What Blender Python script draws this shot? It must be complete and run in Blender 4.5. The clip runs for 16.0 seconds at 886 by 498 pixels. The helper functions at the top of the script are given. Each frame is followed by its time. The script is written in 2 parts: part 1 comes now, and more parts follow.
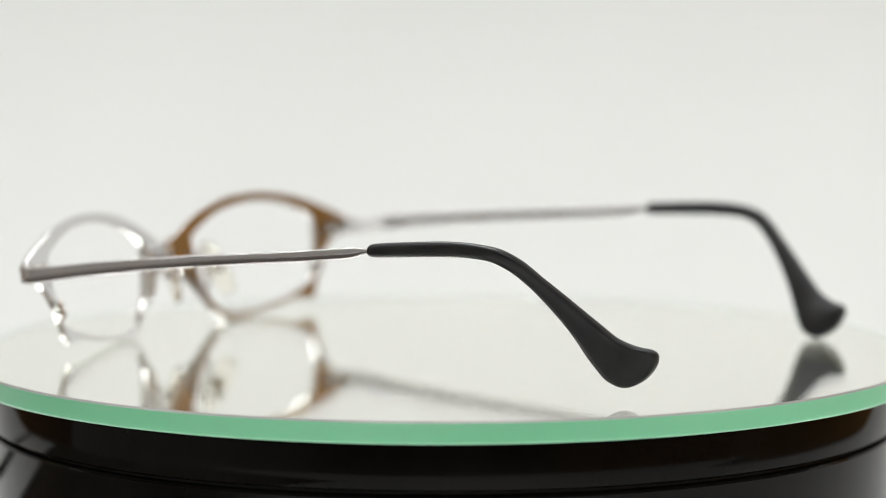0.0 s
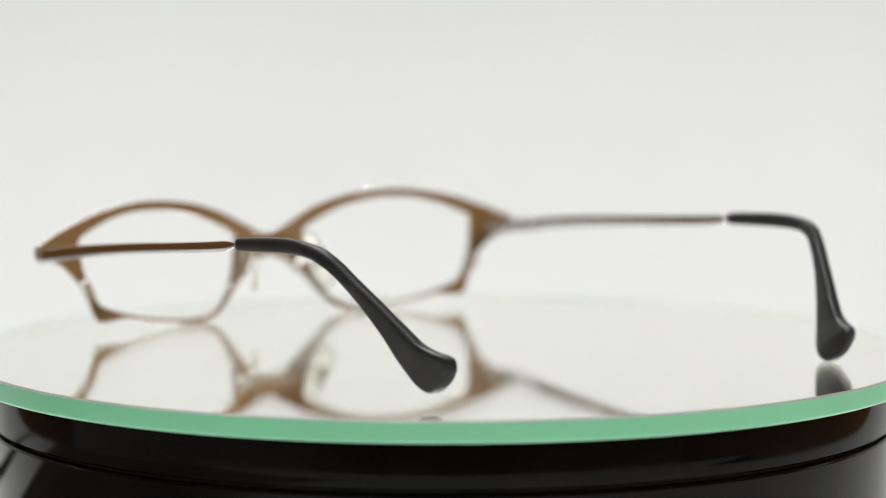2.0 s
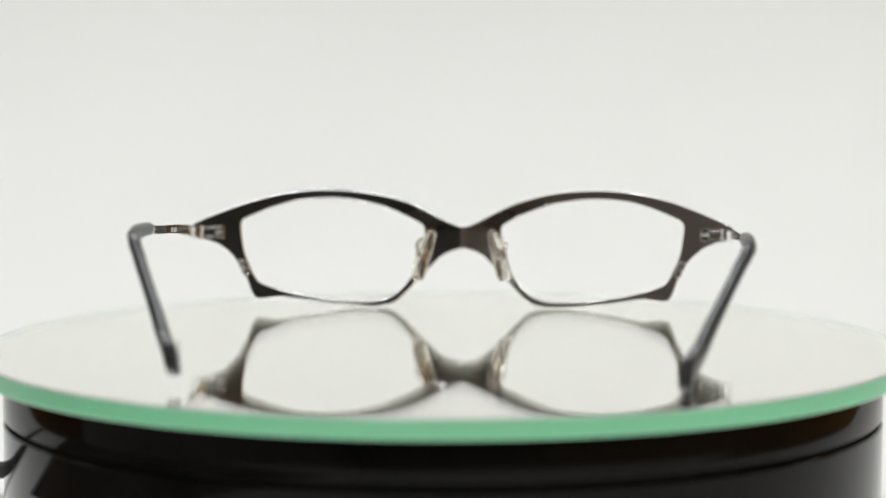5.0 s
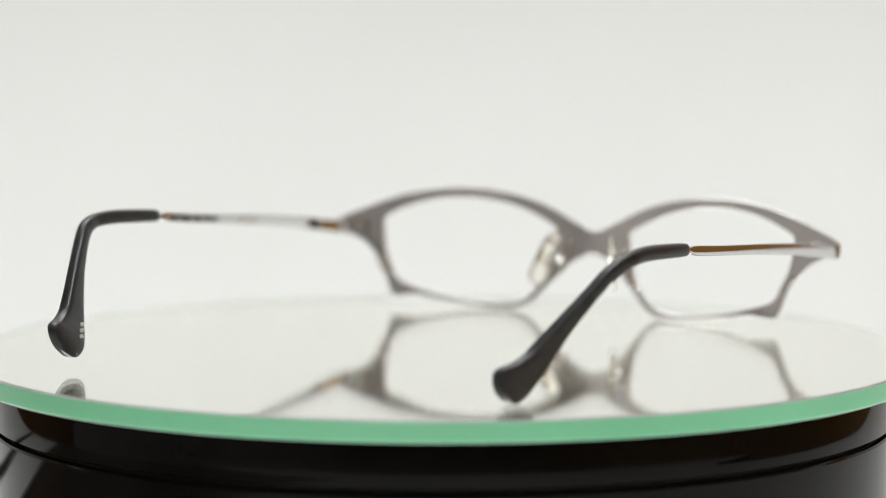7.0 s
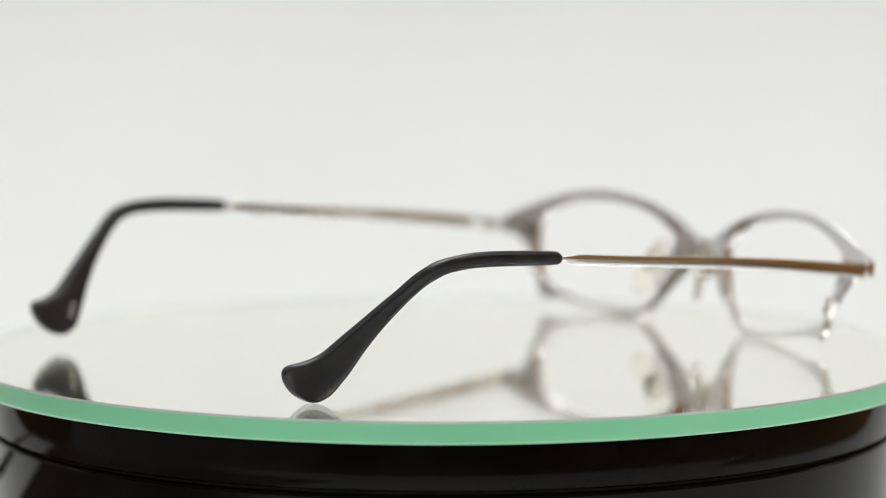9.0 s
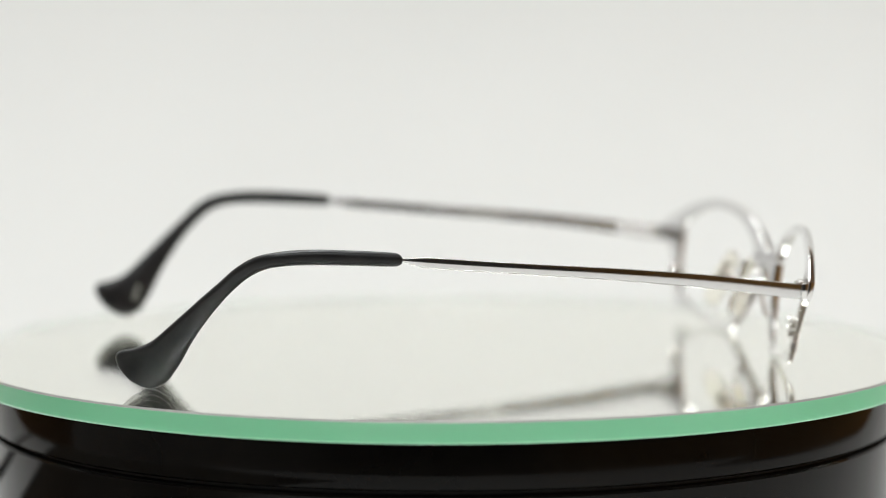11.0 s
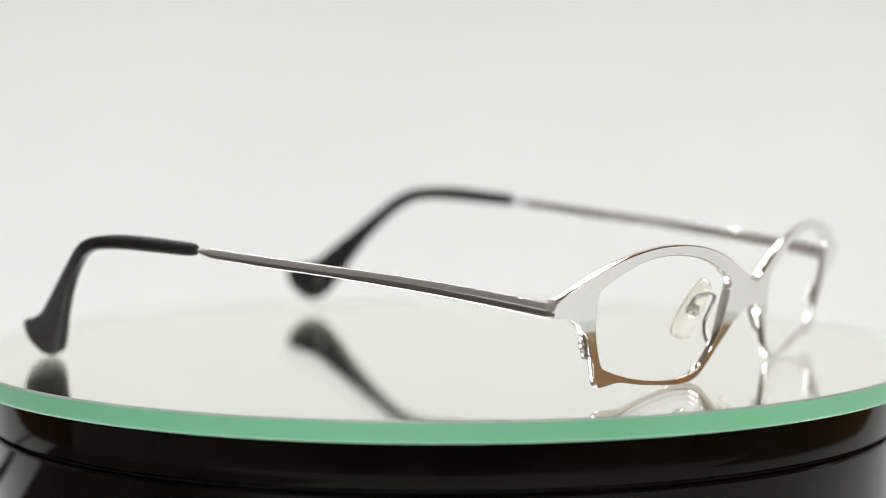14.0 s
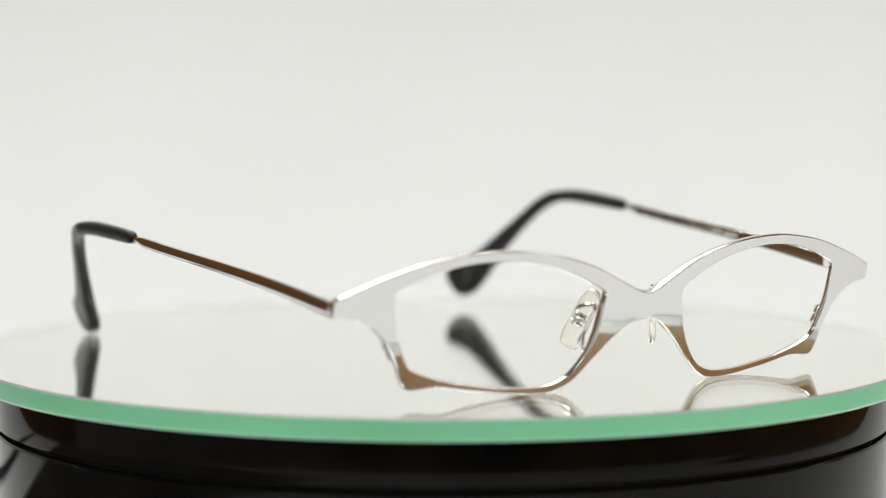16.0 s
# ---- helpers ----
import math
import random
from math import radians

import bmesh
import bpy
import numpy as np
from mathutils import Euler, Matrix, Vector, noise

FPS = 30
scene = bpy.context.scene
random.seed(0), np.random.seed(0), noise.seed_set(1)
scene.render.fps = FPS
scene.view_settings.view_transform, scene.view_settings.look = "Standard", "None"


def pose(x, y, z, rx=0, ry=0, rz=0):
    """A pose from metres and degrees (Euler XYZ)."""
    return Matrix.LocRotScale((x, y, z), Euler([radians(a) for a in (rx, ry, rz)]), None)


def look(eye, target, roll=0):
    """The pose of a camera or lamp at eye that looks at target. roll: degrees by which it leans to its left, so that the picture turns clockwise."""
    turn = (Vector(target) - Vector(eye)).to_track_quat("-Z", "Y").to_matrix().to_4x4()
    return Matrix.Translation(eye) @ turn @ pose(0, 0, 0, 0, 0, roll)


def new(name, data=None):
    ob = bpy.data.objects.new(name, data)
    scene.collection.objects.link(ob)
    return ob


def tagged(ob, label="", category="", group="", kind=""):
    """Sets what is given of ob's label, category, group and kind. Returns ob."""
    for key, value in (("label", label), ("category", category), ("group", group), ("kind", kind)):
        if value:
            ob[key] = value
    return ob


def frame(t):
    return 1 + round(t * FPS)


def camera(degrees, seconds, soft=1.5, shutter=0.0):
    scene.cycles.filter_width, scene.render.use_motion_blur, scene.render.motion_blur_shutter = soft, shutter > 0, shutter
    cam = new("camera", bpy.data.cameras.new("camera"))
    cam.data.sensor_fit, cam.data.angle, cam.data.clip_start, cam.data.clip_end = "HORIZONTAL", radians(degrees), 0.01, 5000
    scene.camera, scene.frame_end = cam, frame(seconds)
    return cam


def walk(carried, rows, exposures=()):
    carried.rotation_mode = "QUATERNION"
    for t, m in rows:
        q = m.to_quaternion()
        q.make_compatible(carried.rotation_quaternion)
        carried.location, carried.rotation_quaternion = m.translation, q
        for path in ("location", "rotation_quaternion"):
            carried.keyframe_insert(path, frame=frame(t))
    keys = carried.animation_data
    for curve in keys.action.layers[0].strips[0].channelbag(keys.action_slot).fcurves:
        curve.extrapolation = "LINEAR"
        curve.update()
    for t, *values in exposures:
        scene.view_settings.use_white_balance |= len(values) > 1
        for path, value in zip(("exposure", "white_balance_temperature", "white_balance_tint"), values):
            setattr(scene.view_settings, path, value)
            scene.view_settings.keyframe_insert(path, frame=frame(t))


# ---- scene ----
# Lens and path: a fixed tripod; the small shifts along the view are the lens breathing as it refocuses.
TURN = 13.0094          # degrees a second, clockwise from above
START = 61.515
LENS = 17.36
cam = camera(LENS, 16.0, soft=0.85)
EYE = Vector((0.0, -0.64434, 0.08668))
TILT = radians(-5.716)
AHEAD = Vector((0.0, math.cos(TILT), math.sin(TILT)))


def stand(back, rise, pivot):
    """The view drawn back along its axis, and raised while it keeps aiming at the point at the pivot's depth."""
    return look(EYE - AHEAD * back + Vector((0, 0, rise)), EYE + AHEAD * pivot)


# seconds, metres that the view draws back, depth at which the lens is sharp, rise of the view, depth of its pivot
PULLS = [(0.0, -0.0013, 0.57, -0.001, 0.56), (0.5, 0.0, 0.578, -0.001, 0.56), (1.5, 0.0, 0.58, -0.001, 0.56), (2.0, 0.0012, 0.588, -0.001, 0.56), (2.1, 0.0174, 0.712, 0.0025, 0.7), (3.1, 0.0174, 0.712, 0.0025, 0.7),
         (3.4, 0.0174, 0.69, 0.0025, 0.7), (5.4, 0.0174, 0.672, 0.0025, 0.7), (6.6, 0.002, 0.61, -0.001, 0.56), (7.3, 0.0015, 0.61, -0.001, 0.56), (8.0, 0.0021, 0.608, -0.001, 0.56), (8.5, 0.0008, 0.59, -0.001, 0.56),
         (9.0, -0.0018, 0.565, -0.001, 0.56), (9.5, -0.0023, 0.558, -0.001, 0.56), (10.5, -0.0015, 0.565, -0.0015, 0.56), (12.0, 0.0004, 0.58, -0.002, 0.56), (13.0, -0.0004, 0.578, -0.0025, 0.56), (14.0, 0.0, 0.578, -0.003, 0.56),
         (15.0, -0.0008, 0.578, -0.003, 0.56), (15.3, 0.0026, 0.595, -0.003, 0.56), (15.5, 0.0054, 0.612, -0.003, 0.56), (16.0, 0.0054, 0.612, -0.003, 0.56)]
walk(cam, [(t, stand(b, h, p)) for t, b, d, h, p in PULLS])
cam.data.dof.use_dof = True
cam.data.dof.aperture_fstop = 8.8
focus_mark = new("focus_mark")
cam.data.dof.focus_object = focus_mark

# ---- light ----
world = bpy.data.worlds.new("world")
scene.world = world
world.use_nodes = True
world.node_tree.nodes["Background"].inputs[0].default_value = (0.02, 0.02, 0.02, 1)


def softbox(name, at, target, sx, sy, power, colour=(0.935, 0.97, 0.972)):
    lamp = bpy.data.lights.new(name, "AREA")
    lamp.shape, lamp.size, lamp.size_y, lamp.energy, lamp.color = "RECTANGLE", sx, sy, power, colour
    ob = new(name, lamp)
    ob.matrix_world = look(at, target)
    return ob


softbox("lamp_overhead", (0.0, -0.05, 0.95), (0, 0.05, 0), 0.03, 0.03, 3.5)
# Unseen lamps added to brighten the walls; the first is set for rim glints.
softbox("lamp_room_fill", (-0.05, -1.42, 1.56), (-0.05, -1.42, 0), 0.32, 0.32, 9.0)
softbox("lamp_room_fill", (0.5, -1.95, 1.56), (0.5, -1.95, 0), 0.3, 0.3, 9.0)
softbox("lamp_side", (-0.25, 0.09, 1.0), (0, 0.25, 0.1), 0.03, 0.03, 1.38)
softbox("lamp_side", (0.44, 0.04, 1.0), (0, 0.25, 0.1), 0.03, 0.03, 1.0)
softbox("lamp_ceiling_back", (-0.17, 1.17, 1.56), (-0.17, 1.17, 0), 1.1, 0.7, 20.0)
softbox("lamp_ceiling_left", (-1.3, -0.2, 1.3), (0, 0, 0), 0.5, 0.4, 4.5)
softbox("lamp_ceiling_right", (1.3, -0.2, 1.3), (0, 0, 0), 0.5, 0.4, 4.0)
scene.cycles.max_bounces, scene.cycles.glossy_bounces, scene.cycles.transmission_bounces = 20, 16, 16

# ---- materials ----


def material(name, colour, rough=0.5, metal=0.0, **more):
    m = bpy.data.materials.new(name)
    m.use_nodes = True
    b = m.node_tree.nodes["Principled BSDF"]
    b.inputs["Base Color"].default_value = (*colour, 1)
    b.inputs["Roughness"].default_value = rough
    b.inputs["Metallic"].default_value = metal
    for key, value in more.items():
        b.inputs[key.replace("_", " ")].default_value = value
    return m


def vary(m, dark, light, scale, stretch=(1, 1, 1), bump=0.0, rough=None, detail=6.0):
    """Noise on colour, gloss and relief, at real size in object space."""
    n, l = m.node_tree.nodes, m.node_tree.links
    b = n["Principled BSDF"]
    co, mp, no, ra = (n.new(k) for k in ("ShaderNodeTexCoord", "ShaderNodeMapping", "ShaderNodeTexNoise", "ShaderNodeValToRGB"))
    mp.inputs["Scale"].default_value = stretch
    no.inputs["Scale"].default_value, no.inputs["Detail"].default_value = scale, detail
    l.new(co.outputs["Object"], mp.inputs["Vector"])
    l.new(mp.outputs["Vector"], no.inputs["Vector"])
    l.new(no.outputs["Fac"], ra.inputs["Fac"])
    ra.color_ramp.elements[0].position, ra.color_ramp.elements[1].position = 0.3, 0.7
    ra.color_ramp.elements[0].color, ra.color_ramp.elements[1].color = (*dark, 1), (*light, 1)
    l.new(ra.outputs["Color"], b.inputs["Base Color"])
    if rough:
        mr = n.new("ShaderNodeMapRange")
        mr.inputs["From Min"].default_value, mr.inputs["From Max"].default_value = 0.3, 0.7
        mr.inputs["To Min"].default_value, mr.inputs["To Max"].default_value = rough
        l.new(no.outputs["Fac"], mr.inputs["Value"])
        l.new(mr.outputs["Result"], b.inputs["Roughness"])
    if bump:
        fine, bu = n.new("ShaderNodeTexNoise"), n.new("ShaderNodeBump")
        fine.inputs["Scale"].default_value = scale * 6
        bu.inputs["Strength"].default_value, bu.inputs["Distance"].default_value = bump, 0.0005
        l.new(mp.outputs["Vector"], fine.inputs["Vector"])
        l.new(fine.outputs["Fac"], bu.inputs["Height"])
        l.new(bu.outputs["Normal"], b.inputs["Normal"])
    return m


PAPER = vary(material("white_paper", (0.8, 0.8, 0.78), 0.75), (0.785, 0.785, 0.77), (0.81, 0.81, 0.795), 9.0, bump=0.05)
WOOD = vary(material("brown_wood", (0.5, 0.26, 0.08), 0.4), (0.46, 0.238, 0.064), (0.58, 0.317, 0.102), 5.0, (1, 1, 9), bump=0.1)
UMBER = vary(material("dark_brown_wood", (0.25, 0.13, 0.05), 0.4), (0.2, 0.1, 0.035), (0.29, 0.15, 0.055), 5.0, (1, 1, 9), bump=0.1)
TOP = vary(material("stained_wood", (0.035, 0.025, 0.018), 0.45), (0.025, 0.018, 0.013), (0.05, 0.035, 0.025), 5.0, (9, 1, 1), bump=0.1)
DARK = vary(material("dark_wall", (0.05, 0.045, 0.04), 0.7), (0.07, 0.074, 0.077), (0.125, 0.123, 0.118), 3.0, bump=0.05)
CEIL = vary(material("ceiling_paint", (0.5, 0.48, 0.45), 0.8), (0.45, 0.43, 0.4), (0.52, 0.5, 0.47), 3.0)
STEEL = vary(material("polished_steel", (0.71, 0.705, 0.705), 0.07, 1.0), (0.7, 0.695, 0.695), (0.72, 0.715, 0.715), 900.0, rough=(0.05, 0.08))
PALE = vary(material("pale_wall_paint", (0.6, 0.58, 0.56), 0.8), (0.68, 0.67, 0.66), (0.75, 0.74, 0.73), 3.0, bump=0.05)
CUT = vary(material("cut_steel_edge", (0.84, 0.83, 0.82), 0.1, 1.0), (0.78, 0.77, 0.76), (0.88, 0.87, 0.86), 45.0, bump=0.1, rough=(0.04, 0.08))
SHINY = material("bright_steel", (0.85, 0.84, 0.83), 0.05, 1.0)
BLACK = vary(material("black_acetate", (0.012, 0.012, 0.012), 0.36, Specular_IOR_Level=0.32), (0.009, 0.009, 0.01), (0.016, 0.016, 0.016), 300.0, rough=(0.29, 0.35), detail=2.0)
PAD = material("clear_silicone", (1.0, 0.982, 0.9), 0.05, IOR=1.42, Transmission_Weight=1.0)
INK = material("dark_print", (0.02, 0.017, 0.013), 0.6)
PALE_MARK = material("pale_mark", (0.45, 0.44, 0.4), 0.6)
DRUM = vary(material("black_gloss_plastic", (0.008, 0.007, 0.006), 0.08, Specular_IOR_Level=0.12), (0.003, 0.0027, 0.0025), (0.007, 0.006, 0.005), 55.0, bump=0.006, rough=(0.05, 0.11))
SEAM = material("seam_shadow_plastic", (0.004, 0.004, 0.004), 0.6)
CORD = material("black_rubber", (0.015, 0.015, 0.015), 0.5)
GLASS = material("clear_glass", (1, 1, 1), 0.0, IOR=1.5, Transmission_Weight=1.0)
SILVER = material("silver_coat", (0.975, 0.98, 0.94), 0.0, 1.0)


def ground_edge(name, colour, pass_colour, share):
    """Ground glass rim, and its added lining: part of the light passes through."""
    m = material(name, colour, 0.3)
    n, l = m.node_tree.nodes, m.node_tree.links
    tr, mix = n.new("ShaderNodeBsdfTranslucent"), n.new("ShaderNodeMixShader")
    tr.inputs["Color"].default_value = (*pass_colour, 1)
    mix.inputs["Fac"].default_value = share
    l.new(n["Principled BSDF"].outputs[0], mix.inputs[1])
    l.new(tr.outputs[0], mix.inputs[2])
    l.new(mix.outputs[0], n["Material Output"].inputs["Surface"])
    return m


EDGE = ground_edge("green_glass_edge", (0.1, 0.58, 0.26), (0.9, 0.95, 0.9), 0.18)
# Pale lining added inside the edge, so the far rim looks light.
LINING = ground_edge("pale_inner_lining", (0.62, 0.58, 0.59), (0.95, 0.97, 0.95), 0.12)
BEVEL = vary(material("ground_bevel", (0.3, 0.29, 0.25), 0.5), (0.3, 0.31, 0.29), (0.42, 0.42, 0.4), 60.0)

# ---- builders ----


def part(name, bm, mat, parent=None, label="", sharp=35, **tags):
    me = bpy.data.meshes.new(name)
    bmesh.ops.recalc_face_normals(bm, faces=bm.faces)
    bm.to_mesh(me)
    bm.free()
    for m in mat if isinstance(mat, (list, tuple)) else [mat]:
        me.materials.append(m)
    me.polygons.foreach_set("use_smooth", [True] * len(me.polygons))
    me.set_sharp_from_angle(angle=radians(sharp))
    ob = new(name, me)
    if parent:
        ob.parent = parent
    if label or tags:
        tagged(ob, label, **tags)
    return ob


def box(bm, lo, hi, bevel=0.0, m=None):
    got = bmesh.ops.create_cube(bm, size=1.0)["verts"]
    for v in got:
        v.co = Vector([lo[i] + (hi[i] - lo[i]) * (v.co[i] + 0.5) for i in range(3)])
        if m:
            v.co = m @ v.co
    if bevel:
        edges = list({e for v in got for e in v.link_edges})
        bmesh.ops.bevel(bm, geom=edges, offset=bevel, segments=2, affect="EDGES", profile=0.5)
    return bm


def spin(bm, profile, n=128, closed=False):
    """A turned body from (radius, height) pairs; radius 0 closes it."""
    rings = []
    for r, z in profile:
        if r == 0:
            rings.append([bm.verts.new((0, 0, z))])
        else:
            rings.append([bm.verts.new((r * math.cos(2 * math.pi * i / n), r * math.sin(2 * math.pi * i / n), z)) for i in range(n)])
    made = []
    for a, b in zip(rings, rings[1:]):
        row = []
        for i in range(n):
            j = (i + 1) % n
            if len(a) == 1:
                row.append(bm.faces.new((a[0], b[i], b[j])))
            elif len(b) == 1:
                row.append(bm.faces.new((a[i], a[j], b[0])))
            else:
                row.append(bm.faces.new((a[i], a[j], b[j], b[i])))
        made.append(row)
    return made


def smooth_line(points, steps):
    """Catmull-Rom through the points."""
    p = [np.array(q, float) for q in points]
    p = [2 * p[0] - p[1]] + p + [2 * p[-1] - p[-2]]
    out = []
    for i in range(1, len(p) - 2):
        a, b, c, d = p[i - 1:i + 3]
        for k in range(steps):
            t = k / steps
            out.append(0.5 * (2 * b + (c - a) * t + (2 * a - 5 * b + 4 * c - d) * t * t + (3 * b - a - 3 * c + d) * t ** 3))
    out.append(p[-2])
    return out


def tube(bm, points, radius, n=10):
    pts = [Vector(q) for q in points]
    rings = []
    side = None
    for i, q in enumerate(pts):
        d = (pts[min(i + 1, len(pts) - 1)] - pts[max(i - 1, 0)]).normalized()
        if side is None:
            side = d.orthogonal().normalized()
        side = (side - d * side.dot(d)).normalized()
        up = d.cross(side)
        rings.append([bm.verts.new(q + radius * (math.cos(2 * math.pi * k / n) * side + math.sin(2 * math.pi * k / n) * up)) for k in range(n)])
    for a, b in zip(rings, rings[1:]):
        for k in range(n):
            bm.faces.new((a[k], a[(k + 1) % n], b[(k + 1) % n], b[k]))
    bm.faces.new(rings[0])
    bm.faces.new(rings[-1][::-1])


def loft(bm, sections):
    """Closed sections of equal count joined into one capped body."""
    rings = [[bm.verts.new(q) for q in s] for s in sections]
    n = len(rings[0])
    for a, b in zip(rings, rings[1:]):
        for k in range(n):
            bm.faces.new((a[k], a[(k + 1) % n], b[(k + 1) % n], b[k]))
    bm.faces.new(rings[0])
    bm.faces.new(rings[-1][::-1])


def rod(bm, a, b, radius, n=16):
    tube(bm, [a, b], radius, n)


# ---- the setting ----
TABLE = -0.042


def paper_sweep():
    bm = bmesh.new()
    line = [(-0.95, TABLE), (0.0, TABLE), (0.045, TABLE), (0.115, TABLE)]
    for k in range(1, 13):
        a = math.pi / 2 * k / 12
        line.append((0.115 + 0.18 * math.sin(a), TABLE + 0.18 - 0.18 * math.cos(a)))
    line += [(0.295, 0.31)]
    top = [(y, z) for y, z in line]
    sheets = []
    for d in (0.0, -0.0015):
        sheets.append([[bm.verts.new((x, y - d * (1 if z > TABLE + 0.2 else 0), z + (d if z <= TABLE + 0.2 else 0))) for x in (-0.38 if y > 0.04 else -0.135, 0.36)] for y, z in top])
    for s in sheets:
        for a, b in zip(s, s[1:]):
            bm.faces.new((a[0], a[1], b[1], b[0]))
    f, k = sheets
    for a, b, c, d in zip(f, f[1:], k, k[1:]):
        bm.faces.new((a[0], b[0], d[0], c[0]))
        bm.faces.new((a[1], b[1], d[1], c[1]))
    return part("backdrop", bm, PAPER, None, "white seamless paper sweep curving up behind the turntable", kind="structure", category="backdrop")


paper_sweep()


def slab(name, lo, hi, mat, label, category):
    return part(name, box(bmesh.new(), lo, hi, 0.004), mat, None, label, kind="structure", category=category)


slab("tabletop", (-0.45, -0.97, TABLE - 0.035), (0.45, 0.5, TABLE - 0.003), TOP, "dark stained wooden tabletop under the white paper", "tabletop")
# Board added out of direct sight, to widen the white that things reflect.
slab("reflector_board", (-0.44, 0.302, TABLE + 0.001), (0.44, 0.312, 0.32), PAPER, "unseen white board added behind the paper sweep for reflections", "backdrop")
# Leaves added beside the tabletop, out of view, to carry the front sheets.
slab("tabletop_front", (-0.58, -0.97, TABLE - 0.035), (-0.452, -0.36, TABLE - 0.003), TOP, "dark stained wooden leaf added to the table", "tabletop")
slab("tabletop_side", (0.452, -0.97, TABLE - 0.035), (0.9, -0.22, TABLE - 0.003), TOP, "dark stained wooden leaf added to the table", "tabletop")


# White sheets added out of view, so the steel temples reflect white.
def front_sheet():
    for lo, hi, far in ((-0.57, -0.14, -0.37), (0.365, 0.89, -0.23)):
        part("reflector_sheet", box(bmesh.new(), (lo, -0.95, TABLE - 0.003), (hi, far, TABLE - 0.001), 0.0), PAPER, None, "unseen white sheet added flat on the table for reflections", category="paper")


front_sheet()
RX, RY0, RY1, RZ0, RZ1 = 1.5, -4.0, 1.7, -0.8, 1.6
slab("floor", (-RX, RY0, RZ0 - 0.1), (RX, RY1, RZ0), DARK, "dark floor of the room", "floor")
slab("ceiling", (-RX, RY0, RZ1), (RX, RY1, RZ1 + 0.1), CEIL, "plain dull white ceiling", "ceiling")
slab("wall_east", (RX, RY0, RZ0), (RX + 0.1, RY1, RZ1), WOOD, "brown wood panelled wall", "wall")
slab("wall_west_back", (-RX - 0.1, 0.24, RZ0), (-RX, RY1, RZ1), UMBER, "dark brown wood panelled wall", "wall")
slab("wall_west_front", (-RX - 0.1, RY0, RZ0), (-RX, 0.24, RZ1), PALE, "plain pale grey painted wall", "wall")
slab("wall_north", (-RX, RY1, RZ0), (RX, RY1 + 0.1, RZ1), WOOD, "brown wood panelled wall", "wall")
slab("wall_south_dark", (-0.2, RY0 - 0.1, RZ0), (RX, RY0, RZ1), DARK, "dark wall behind the camera", "wall")
slab("wall_south_pale", (-RX, RY0 - 0.1, RZ0), (-0.2, RY0, RZ1), CEIL, "plain pale grey painted wall", "wall")

# ---- turntable and mirror ----
R_GLASS, T_GLASS, R_DRUM = 0.1058, 0.0045, 0.1003
LIFT = 0.0003


def turntable():
    base = new("turntable")
    tagged(base, "black glossy plastic display turntable on white paper", "turntable")
    base.location = (0, 0, TABLE)
    top, seam = -T_GLASS + LIFT - 0.0003 - TABLE, -0.0147 - TABLE
    bm = bmesh.new()
    spin(bm, [(0, 0.0), (R_DRUM - 0.003, 0.0), (R_DRUM - 0.001, 0.0008), (R_DRUM, 0.003), (R_DRUM, seam - 0.0009), (R_DRUM - 0.0004, seam - 0.0005), (R_DRUM - 0.002, seam - 0.0004), (0, seam - 0.0004)], 192)
    part("drum", bm, DRUM, base)
    bm = bmesh.new()
    spin(bm, [(0, seam - 0.0004), (R_DRUM - 0.0022, seam - 0.0004), (R_DRUM - 0.0022, seam + 0.0004), (0, seam + 0.0004)], 128)
    part("bearing_seam", bm, SEAM, base, "dark recessed seam")
    bm = bmesh.new()
    spin(bm, [(0, seam + 0.0004), (R_DRUM - 0.002, seam + 0.0004), (R_DRUM - 0.0004, seam + 0.0005), (R_DRUM, seam + 0.0009), (R_DRUM, top - 0.0012), (R_DRUM - 0.0004, top - 0.0003), (R_DRUM - 0.0014, top), (0, top)], 192)
    platter = part("platter", bm, DRUM, base)
    return base, platter


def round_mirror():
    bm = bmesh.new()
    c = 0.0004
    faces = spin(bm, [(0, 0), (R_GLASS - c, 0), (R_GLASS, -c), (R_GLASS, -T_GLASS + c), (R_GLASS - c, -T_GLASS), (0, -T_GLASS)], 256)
    # Added pale ring within the glass; its colour stands in for light there.
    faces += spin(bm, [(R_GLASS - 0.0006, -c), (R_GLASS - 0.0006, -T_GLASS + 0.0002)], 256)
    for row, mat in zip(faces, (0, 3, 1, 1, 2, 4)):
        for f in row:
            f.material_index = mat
    return part("round_mirror", bm, [GLASS, EDGE, SILVER, BEVEL, LINING], None, "round mirror plate with a green glass edge on the turntable", sharp=20, category="mirror")


table_thing, platter = turntable()
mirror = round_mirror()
mirror.visible_shadow = False       # shadow off so lamps reach the added inner ring; the backing disc casts it
# Unseen dark disc, added to block the light that the plate lets through.
back_disc = bmesh.new()
spin(back_disc, [(0, -T_GLASS - 0.00008), (R_GLASS - 0.0012, -T_GLASS - 0.00008), (R_GLASS - 0.0012, -T_GLASS - 0.00022), (0, -T_GLASS - 0.00022)], 128)
part("shadow_backing", back_disc, SEAM, mirror, "dark backing added under the mirror to cast its shadow")


def power_cord():
    bm = bmesh.new()
    tube(bm, smooth_line([(-0.09, 0.034, TABLE + 0.0075), (-0.108, 0.036, TABLE + 0.0065), (-0.13, 0.042, TABLE + 0.0035), (-0.16, 0.05, TABLE + 0.0022), (-0.25, 0.08, TABLE + 0.0022), (-0.36, 0.12, TABLE + 0.0022)], 8), 0.0021, 12)
    part("power_cord", bm, CORD, None, "thin black rubber cord lying on white paper beside the turntable", category="cord")


power_cord()

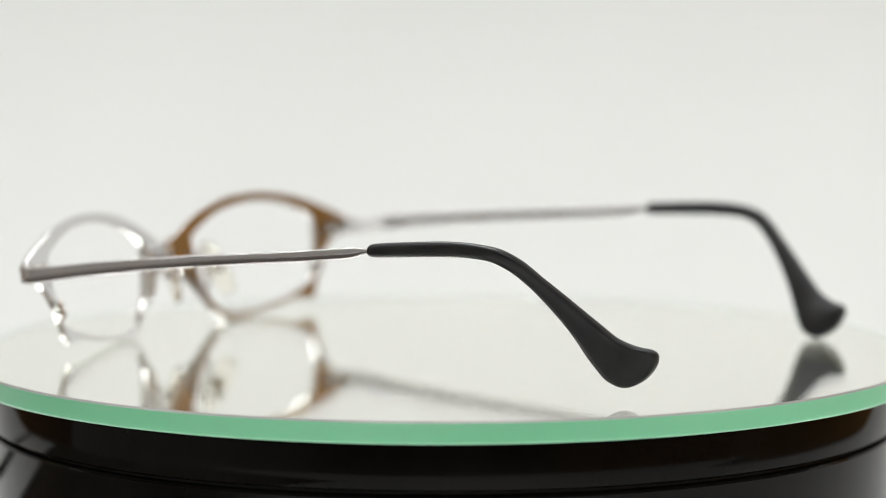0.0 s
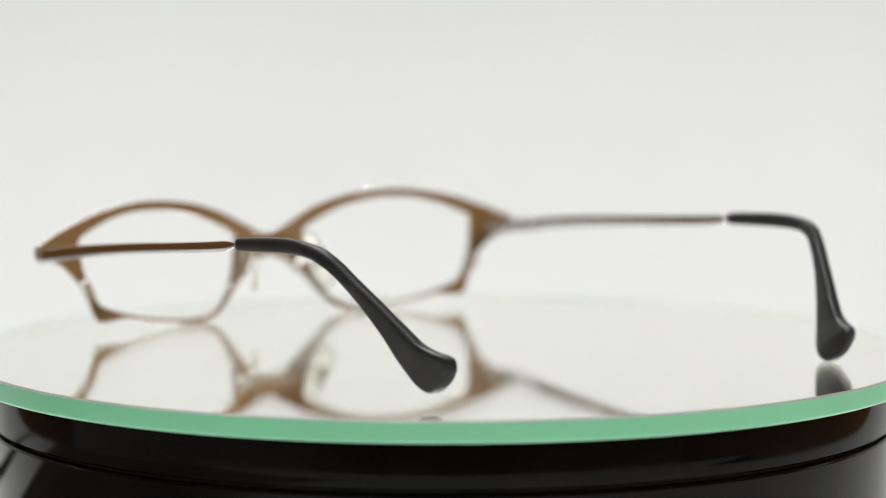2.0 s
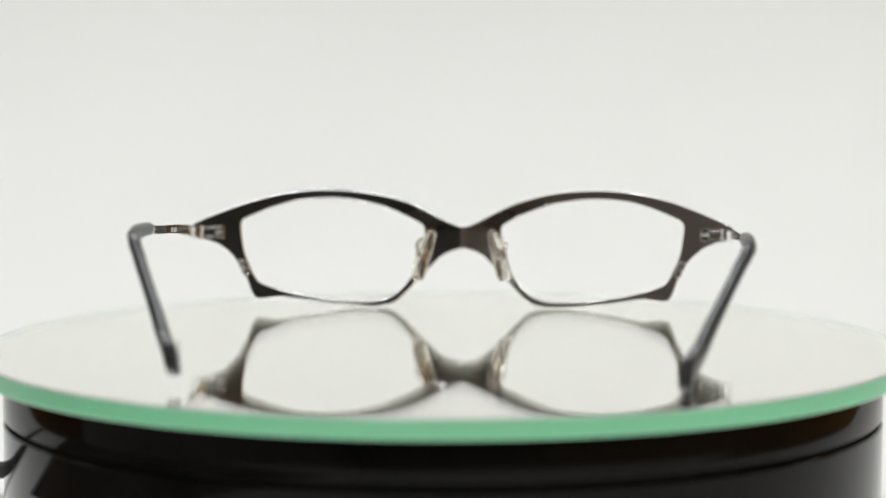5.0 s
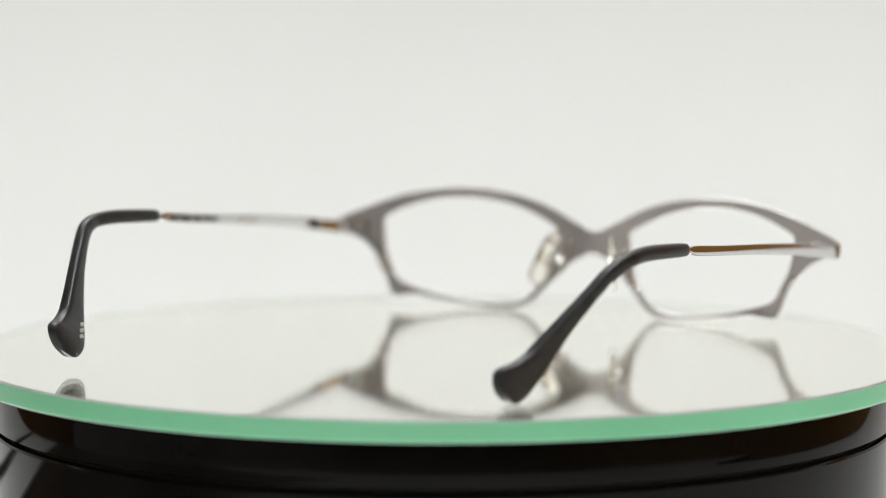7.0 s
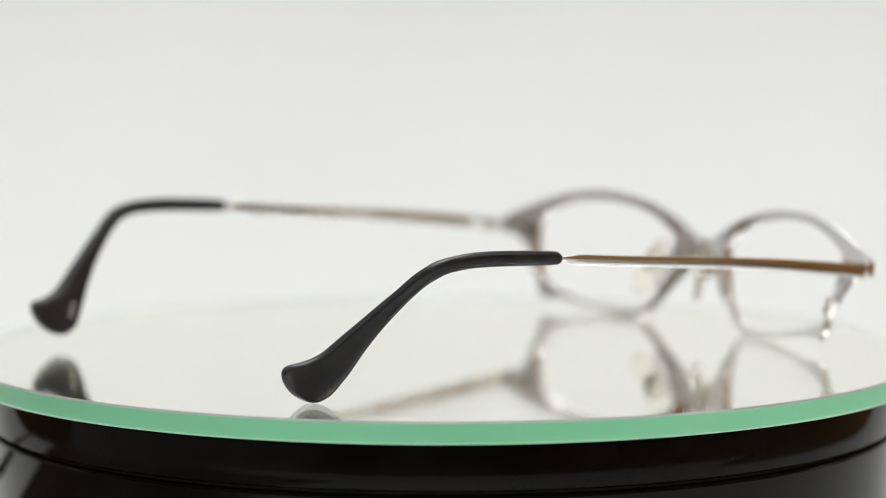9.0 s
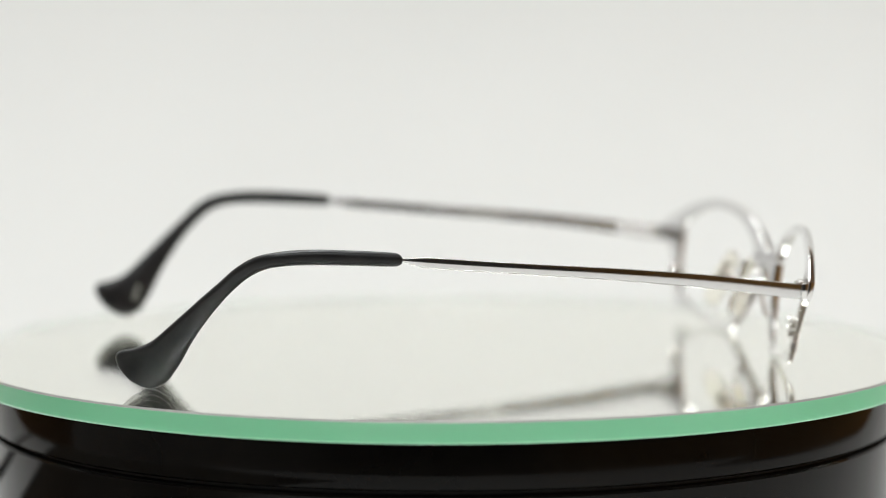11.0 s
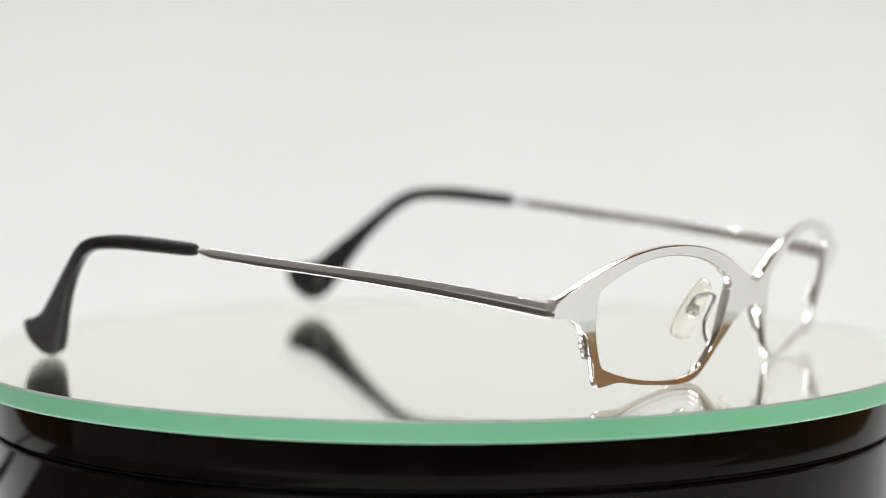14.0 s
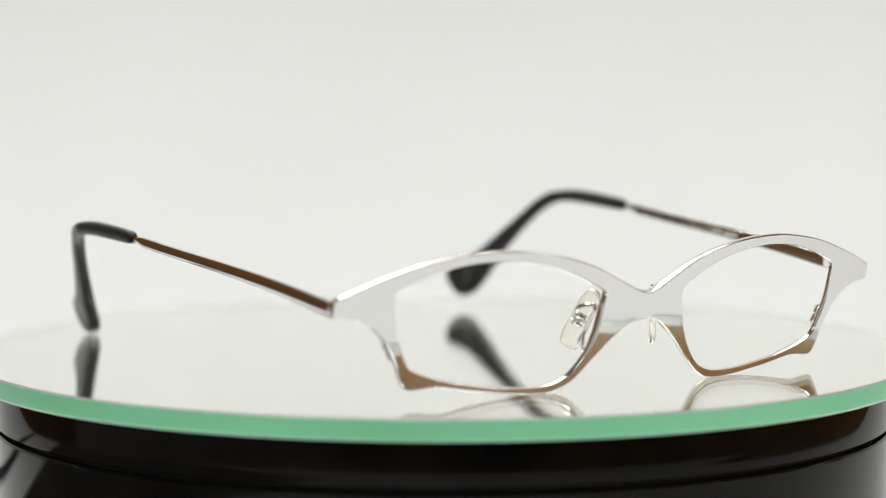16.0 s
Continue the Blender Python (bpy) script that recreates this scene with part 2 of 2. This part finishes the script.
# ---- eyeglasses ----
MM = 0.001
glasses = new("eyeglasses")
tagged(glasses, "polished steel eyeglasses with black temple tips and clear nose pads", "eyeglasses")
MID = 0.5               # the bridge lies half a millimetre off the axis
PLATE = 1.3             # thickness of the front


LEAN_FRONT = 0.168     # the front leans forwards by this slope


def bow(x, z):
    """Depth of the front's middle layer, in millimetres: wrapped sideways and leaning forwards."""
    return 76.3 - 0.45 * (1 - math.exp((1.22 - math.sqrt(x * x + 1.5)) / 4)) - 0.11 * (math.sqrt(x * x + 6) - 2.45) - 0.0007 * x * x + LEAN_FRONT * (z - 20)


RIM = [(0, 19.8), (2.2, 20.25), (6.5, 22.45), (13, 25.7), (20, 27.9), (27, 29.1), (33.5, 29.5), (39, 29.4), (45.4, 28.6), (52, 27.2), (58, 25.2), (63, 23.3), (67.6, 21.3),
       (68.1, 20.9), (68.2, 17.9), (67.4, 17.5), (65.2, 17.4), (63.3, 16.9), (61, 15.8), (58.6, 13.8), (57, 12), (55, 8.8), (54, 6.5), (53.2, 4.3), (52.3, 2.8), (51, 2.25), (48.7, 2.45), (45.5, 2.7),
       (41.5, 2.1), (37.5, 1.4), (32, 0.7), (27, 0.15), (22.4, 0.0), (19, 0.4), (16.4, 1.6), (13.6, 4.2), (11.1, 6.9), (8.0, 10), (5.5, 12.3), (3.5, 13.5), (1.6, 14.25), (0, 14.4)]
EYE_HOLE = [(10.4, 20.6), (13, 22.0), (17, 23.9), (21.7, 25.6), (27, 26.7), (32.3, 27.3), (37.3, 27.3), (42.4, 26.8), (47.4, 25.5), (51.2, 24.1), (54.6, 22.6), (55.7, 21.7), (55.9, 20.4), (55.6, 17.4), (54.9, 13.8), (53.6, 10.6),
            (52.2, 7.7), (51, 6.3), (49.2, 5.5), (45.4, 4.3), (40.2, 3.0), (33.6, 1.9), (28.4, 1.4), (23.6, 1.3), (20, 1.8), (16.9, 3.1), (14.4, 5.6), (12.3, 8.9), (10.8, 13.2), (9.9, 17.5), (9.8, 19.4)]


def polar(points, closed, centre, angles):
    """Distance from the centre to the smooth outline, for each angle."""
    pts = points + points[:1] if closed else points
    fine = np.array(smooth_line(pts, 8)) - centre
    if not closed:
        fine = np.concatenate([fine, [np.array((0, 17.5)) - centre], fine[:1]])
    out = []
    for a in angles:
        d = np.array((math.cos(a), math.sin(a)))
        best = 0.0
        for p, q in zip(fine, fine[1:]):
            e = q - p
            den = d[0] * e[1] - d[1] * e[0]
            if abs(den) < 1e-12:
                continue
            t = (p[0] * e[1] - p[1] * e[0]) / den
            s = (p[0] * d[1] - p[1] * d[0]) / den
            if t > 0 and -1e-9 <= s <= 1 + 1e-9:
                best = max(best, t)
        out.append(best)
    return out


ROUND = [0, math.pi / 6, math.pi / 3, math.pi / 2]      # steps of a rounded edge


def front_plate():
    centre = np.array((33.0, 14.5))
    angles = [2 * math.pi * k / 220 for k in range(220)]
    for p in ((0, 19.8), (0, 14.4), (68.1, 20.95), (68.2, 17.9)):
        a = math.atan2(p[1] - centre[1], p[0] - centre[0]) % (2 * math.pi)
        angles.append(a)
    angles = sorted(set(angles))
    ro, ri = polar(RIM, False, centre, angles), polar(EYE_HOLE, True, centre, angles)
    bm = bmesh.new()
    c, h = 0.24, PLATE / 2
    for s in (1, -1):
        rings = []
        for a, o, i in zip(angles, ro, ri):
            d = np.array((math.cos(a), math.sin(a)))
            p, q = centre + o * d, centre + i * d
            seam = p[0] < 0.02 and 14.41 < p[1] < 19.79
            co = 0.0 if seam else c
            near = max(0.0, min(1.0, p[0] / 4))
            into = -d * near + np.array((0, -1.0 if p[1] > 17 else 1.0)) * (1 - near)
            into /= np.linalg.norm(into)
            a0, b0 = q + d * (c + 0.05), p + into * (co * 1.2)
            flat = [(*(a0 + (b0 - a0) * k / 4), h) for k in range(5)]
            outer = [(*(p + into * co * (1 - math.sin(t))), h - co + co * math.cos(t)) for t in ROUND]
            inner = [(*(q + d * c * (1 - math.sin(t))), h - c + c * math.cos(t)) for t in ROUND]
            thick = 0.8 * math.exp(-(p[0] / 10) ** 2)       # the bridge is thicker than the rims
            back = [[(x, z, -y - thick) for x, z, y in g] for g in (outer, flat, inner)]
            sec = flat + outer + back[0][::-1] + back[1][::-1] + back[2] + inner[::-1]
            ring = []
            for x, z, y in sec:
                if abs(x) < 0.02:
                    x = 0.0
                ring.append(bm.verts.new(((s * x + MID) * MM, (bow(x, z) + y) * MM, (z - LEAN_FRONT * y) * MM)))
            rings.append(ring)
        n = len(rings[0])
        for j in range(len(rings)):
            a, b = rings[j], rings[(j + 1) % len(rings)]
            for k in range(n):
                quad = (a[k], a[(k + 1) % n], b[(k + 1) % n], b[k])
                if all(abs(v.co.x - MID * MM) < 1e-7 for v in quad):
                    continue
                bm.faces.new(quad).material_index = 1 if 5 <= k < 12 or 18 <= k < 25 else 0
    bmesh.ops.remove_doubles(bm, verts=bm.verts, dist=2e-6)
    bmesh.ops.dissolve_degenerate(bm, edges=bm.edges, dist=1e-6)
    return part("front_frame", bm, [STEEL, CUT], glasses, "polished steel front with two lens openings", sharp=40)


front_plate()

# pairs of points along the upper and the lower edge of a tip, then its half thickness
TIP = [((-18.3, 27.3), (-18.3, 26.1), 0.7), ((-18.9, 27.9), (-18.9, 25.7), 1.05), ((-20.5, 28.3), (-20.5, 25.5), 1.3), ((-28, 28.8), (-28, 25.75), 1.4), ((-36, 29.1), (-36.5, 26.0), 1.4), ((-42, 28.8), (-42.3, 25.8), 1.4),
       ((-47.2, 27.8), (-45.8, 25.1), 1.4), ((-51, 25.6), (-48.9, 23.4), 1.4), ((-54.5, 22.3), (-52, 20.5), 1.4), ((-57.8, 19.2), (-54.8, 17.1), 1.4), ((-61, 16.1), (-57.2, 13.7), 1.45), ((-64.3, 12.9), (-59.5, 9.9), 1.55),
       ((-67.5, 10.0), (-61.3, 6.3), 1.65), ((-70.8, 8.5), (-62.7, 3.8), 1.75), ((-73.5, 7.9), (-64, 1.8), 1.75), ((-74.5, 6.9), (-65.5, 0.7), 1.7), ((-74.3, 5.2), (-67.1, 0.1), 1.55), ((-73.2, 3.3), (-68.9, 0.25), 1.3), ((-71.9, 1.9), (-70.3, 0.9), 0.8)]
BAR = [(63.35, 19.05, 3.1), (50, 20.75, 2.9), (37.5, 22.1, 2.65), (22, 23.45, 2.4), (9, 24.4, 2.25), (-4, 25.35, 2.2), (-13.5, 26.15, 2.15), (-16.2, 26.45, 1.5), (-18.0, 26.65, 0.9), (-19.5, 26.75, 0.9)]


LEAN = [(-30, 0), (-44, 0.2), (-48.5, 1.4), (-52.5, 3.5), (-55.7, 5.4), (-58.5, 7.2), (-61.3, 9.1), (-64, 10.9), (-66.5, 12.4), (-68.5, 13.4), (-71, 14.4)]


def inward(y):
    """How far a tip's middle leans in towards the head along its way, in millimetres."""
    return float(np.interp(-y, [-a for a, b in LEAN], [b for a, b in LEAN]))


def temple(s, yaw, lift, lean=1.0, reach=0.0):
    """One side; s is +1 or -1. yaw swings it outwards and lift raises its end, in degrees."""
    hinge = Vector((s * 67.3 * MM + MID * MM, 64.5 * MM, 19.0 * MM))
    turn = Matrix.Translation(hinge) @ Euler((radians(-lift), 0, radians(s * yaw))).to_matrix().to_4x4() @ Matrix.Translation(-hinge)

    def at(x, y, z):
        return turn @ Vector(((s * x + MID) * MM, y * MM, z * MM))

    # flat bar with chamfered edges
    bm = bmesh.new()
    secs = []
    for y, z, h in smooth_line(BAR, 6):
        w = 0.5 if y > -14 else 0.5 - 0.06 * max(0, min(1, (-14 - y) / 4))
        e, q = min(0.2, h * 0.2), h / 2
        corner = [(w - e + e * math.cos(t), q - e + e * math.sin(t)) for t in ROUND]
        swell = [(w + 0.06 * min(1.0, h / 2) * (1 - k * k / 9), (q - e - 0.05) * k / 3) for k in (2, 1, 0, -1, -2)]
        upper = corner + [(-a, b) for a, b in corner[::-1]]
        ring = upper + [(-a, b) for a, b in swell] + [(-a, -b) for a, b in corner] + [(a, -b) for a, b in corner[::-1]] + swell[::-1]
        secs.append([at(67.3 + a, y, z + b) for a, b in ring])
    loft(bm, secs)
    arm = part("temple", bm, STEEL, glasses, "thin flat polished steel temple", sharp=40)
    # tip
    bm = bmesh.new()
    secs = []
    line = smooth_line([(*a, *b, w) for a, b, w in TIP], 5)
    for ay, az, by, bz, w in line:
        c, v = np.array((ay + by, az + bz)) / 2, np.array((ay - by, az - bz)) / 2
        sec = []
        p = float(np.interp(-c[0], (40, 62), (0.7, 0.46)))
        for k in range(28):
            t = 2 * math.pi * k / 28
            cu, sn = math.copysign(abs(math.cos(t)) ** p, math.cos(t)), math.copysign(abs(math.sin(t)) ** p, math.sin(t))
            y, z = c + v * cu
            sec.append(at(67.3 + w * sn - lean * inward(c[0]), y - reach * max(0.0, (-44 - y) / 30), z))
        secs.append(sec)
    loft(bm, secs)
    tip = part("temple_tip", bm, BLACK, arm, "satin black fan-shaped temple tip", sharp=50)
    # corner piece between the front and the temple
    bm = bmesh.new()
    box(bm, (66.7, 63.4, 17.5), (68.05, 65.5, 20.75), 0.15)
    for v in bm.verts:
        v.co = Vector(((s * v.co.x + MID) * MM, v.co.y * MM, v.co.z * MM))
    part("corner_piece", bm, SHINY, glasses)
    # hinge: leaf on the front, knuckle, leaf on the temple
    bm = bmesh.new()
    for lo, hi in (((59.9, 64.6, 17.7), (62.2, 66.3, 20.9)), ((62.0, 64.2, 17.8), (65.6, 65.5, 18.6)), ((62.0, 64.2, 20.0), (65.6, 65.5, 20.8))):
        box(bm, lo, hi, 0.15)
    for v in bm.verts:
        v.co = Vector(((s * v.co.x + MID) * MM, v.co.y * MM, v.co.z * MM))
    leaf = part("hinge", bm, SHINY, glasses, "small bright steel hinge")
    bm = bmesh.new()
    rod(bm, at(65.6, 63.4, 17.6), at(65.6, 63.4, 20.8), 0.75 * MM)
    rod(bm, at(65.6, 63.4, 20.75), at(65.6, 63.4, 21.05), 0.9 * MM)
    part("hinge_screw", bm, SHINY, leaf)
    bm = bmesh.new()
    secs = [[at(66.95 + a, y, z + 19.0 + (64 - y) * 0.125) for a, z in ((0, 1.2), (-d, 1.1), (-d, -1.1), (0, -1.2))] for y, d in ((63.6, 1.4), (60.5, 1.4), (59.6, 0.9), (54.0, 0.7), (53.4, 0.3))]
    loft(bm, secs)
    part("hinge_leaf", bm, SHINY, leaf)
    # pale blocks and dark print inside one temple, white print on its tip
    if s < 0:
        marks = [(24.0, 4.8, 1.1), (18.2, 3.4, 1.0)] + [(6.0 - 1.6 * k, 0.6 + 0.35 * (k % 3), 1.2 + 0.25 * (k % 2)) for k in range(12)]
        for y, run, tall in marks:
            z = float(np.interp(-y, [-b[0] for b in BAR], [b[1] for b in BAR]))
            secs = [[at(66.73 + a, yy, z + zz * tall / 2) for a, zz in ((0.0, 1), (-0.05, 1), (-0.05, -1), (0.0, -1))] for yy in (y, y - run)]
            bm = bmesh.new()
            loft(bm, secs)
            part("temple_mark", bm, PALE_MARK if run > 2 else INK, arm, "pale block" if run > 2 else "small dark printed mark")
        for k in range(3):
            y, z = -64.9 - 0.35 * k, 6.9 - 1.25 * k
            m = Matrix.Translation(at(67.3 - 1.78 - lean * inward(y - 2.5), y - reach * 0.7, z)) @ turn.to_3x3().to_4x4() @ Euler((radians(15), 0, s * radians(30))).to_matrix().to_4x4()
            part("temple_mark", box(bmesh.new(), (-0.06 * MM, -0.42 * MM, -0.4 * MM), (0.06 * MM, 0.42 * MM, 0.4 * MM), 0.0, m), PALE_MARK, tip, "white printed mark")


temple(1, 0.25, 0.0)
temple(-1, -1.35, 0.95, 0.84, 1.3)


def rim_lock(s):
    """Closing block with its screw at the outer lower rim."""
    def at(x, y, z):
        return Vector(((s * x + MID) * MM, (bow(x, z) - PLATE / 2 + y) * MM, z * MM))
    bm = bmesh.new()
    m = Matrix.Translation(at(54.9, -0.6, 10.4)) @ Euler((0, s * radians(26), 0)).to_matrix().to_4x4()
    box(bm, (-0.95 * MM, -0.85 * MM, 0.15 * MM), (0.95 * MM, 0.7 * MM, 1.95 * MM), 0.0002, m)
    box(bm, (-0.95 * MM, -0.85 * MM, -1.95 * MM), (0.95 * MM, 0.7 * MM, -0.15 * MM), 0.0002, m)
    block = part("rim_lock", bm, SHINY, glasses, "tiny steel closing block")
    bm = bmesh.new()
    rod(bm, m @ Vector((0, -0.2 * MM, -2.2 * MM)), m @ Vector((0, -0.2 * MM, 2.35 * MM)), 0.5 * MM, 12)
    part("screw", bm, SHINY, block)


def nose_pad(s):
    mid = Vector(((s * 9.0 + MID) * MM, 65.9 * MM, 13.7 * MM))
    long = Vector((s * 3.6, -5.0, -12.0)).normalized()
    out = Vector((-s * 0.72, -0.66, -0.2))
    out = (out - long * out.dot(long)).normalized()
    wide = long.cross(out)
    bm = bmesh.new()
    secs = []
    for d, k in ((-0.7, 0.86), (-0.5, 0.97), (0.0, 1.0), (0.4, 0.95), (0.6, 0.8)):
        sec = []
        for j in range(36):
            t = 2 * math.pi * j / 36
            cu, sn = math.copysign(abs(math.cos(t)) ** 0.6, math.cos(t)), math.copysign(abs(math.sin(t)) ** 0.6, math.sin(t))
            b = 2.3 + 0.3 * cu
            sec.append(mid + long * (6.9 * cu * k * MM) + wide * (b * sn * k * MM) + out * ((d - 0.25 * sn * sn) * MM))
        secs.append(sec)
    loft(bm, secs)
    pad = part("nose_pad", bm, PAD, glasses, "clear silicone nose pad", sharp=60)
    # metal seat behind the pad and the wire to the rim
    back = mid - out * 0.8 * MM
    bm = bmesh.new()
    m = Matrix.Translation(back - out * 0.5 * MM) @ Matrix((long, wide, out)).transposed().to_4x4()
    box(bm, (-1.0 * MM, -0.75 * MM, -0.7 * MM), (1.0 * MM, 0.75 * MM, 0.6 * MM), 0.0003, m)
    bmesh.ops.create_icosphere(bm, subdivisions=2, radius=1.05 * MM, matrix=m @ Matrix.Translation((0, 0, -0.5 * MM)))
    rod(bm, m @ Vector((0, -1.5 * MM, -0.3 * MM)), m @ Vector((0, 1.5 * MM, -0.3 * MM)), 0.55 * MM, 12)
    part("pad_seat", bm, SHINY, pad, "small steel pad seat")
    def rim(x, z, y=-0.2):
        return Vector(((s * x + MID) * MM, (bow(x, z) - PLATE / 2 + y) * MM, z * MM))
    bm = bmesh.new()
    a = rim(12.3, 7.2)
    b = back - out * 1.0 * MM
    tube(bm, smooth_line([a, a + Vector((-s * 0.3, -1.1, 1.2)) * MM, a + Vector((-s * 1.0, -1.6, 4.5)) * MM, rim(9.7, 16.9, -2.3), b + Vector((s * 0.8, 0.9, 2.8)) * MM, b + Vector((s * 0.3, 0.2, 0.7)) * MM, b], 6), 0.42 * MM, 10)
    part("pad_arm", bm, SHINY, glasses, "thin bent steel wire holding the nose pad")


for side in (1, -1):
    rim_lock(side)
    nose_pad(side)


def motions():
    rows = [(k * 0.5, pose(0, 0, 0, 0, 0, START - TURN * k * 0.5)) for k in range(33)]
    raised = [(t, Matrix.Translation((0, 0, LIFT)) @ m) for t, m in rows]
    walk(glasses, raised)
    walk(mirror, raised)
    walk(platter, rows)
    walk(focus_mark, [(t, Matrix.Translation(EYE + AHEAD * (d - b))) for t, b, d, h, p in PULLS])


motions()
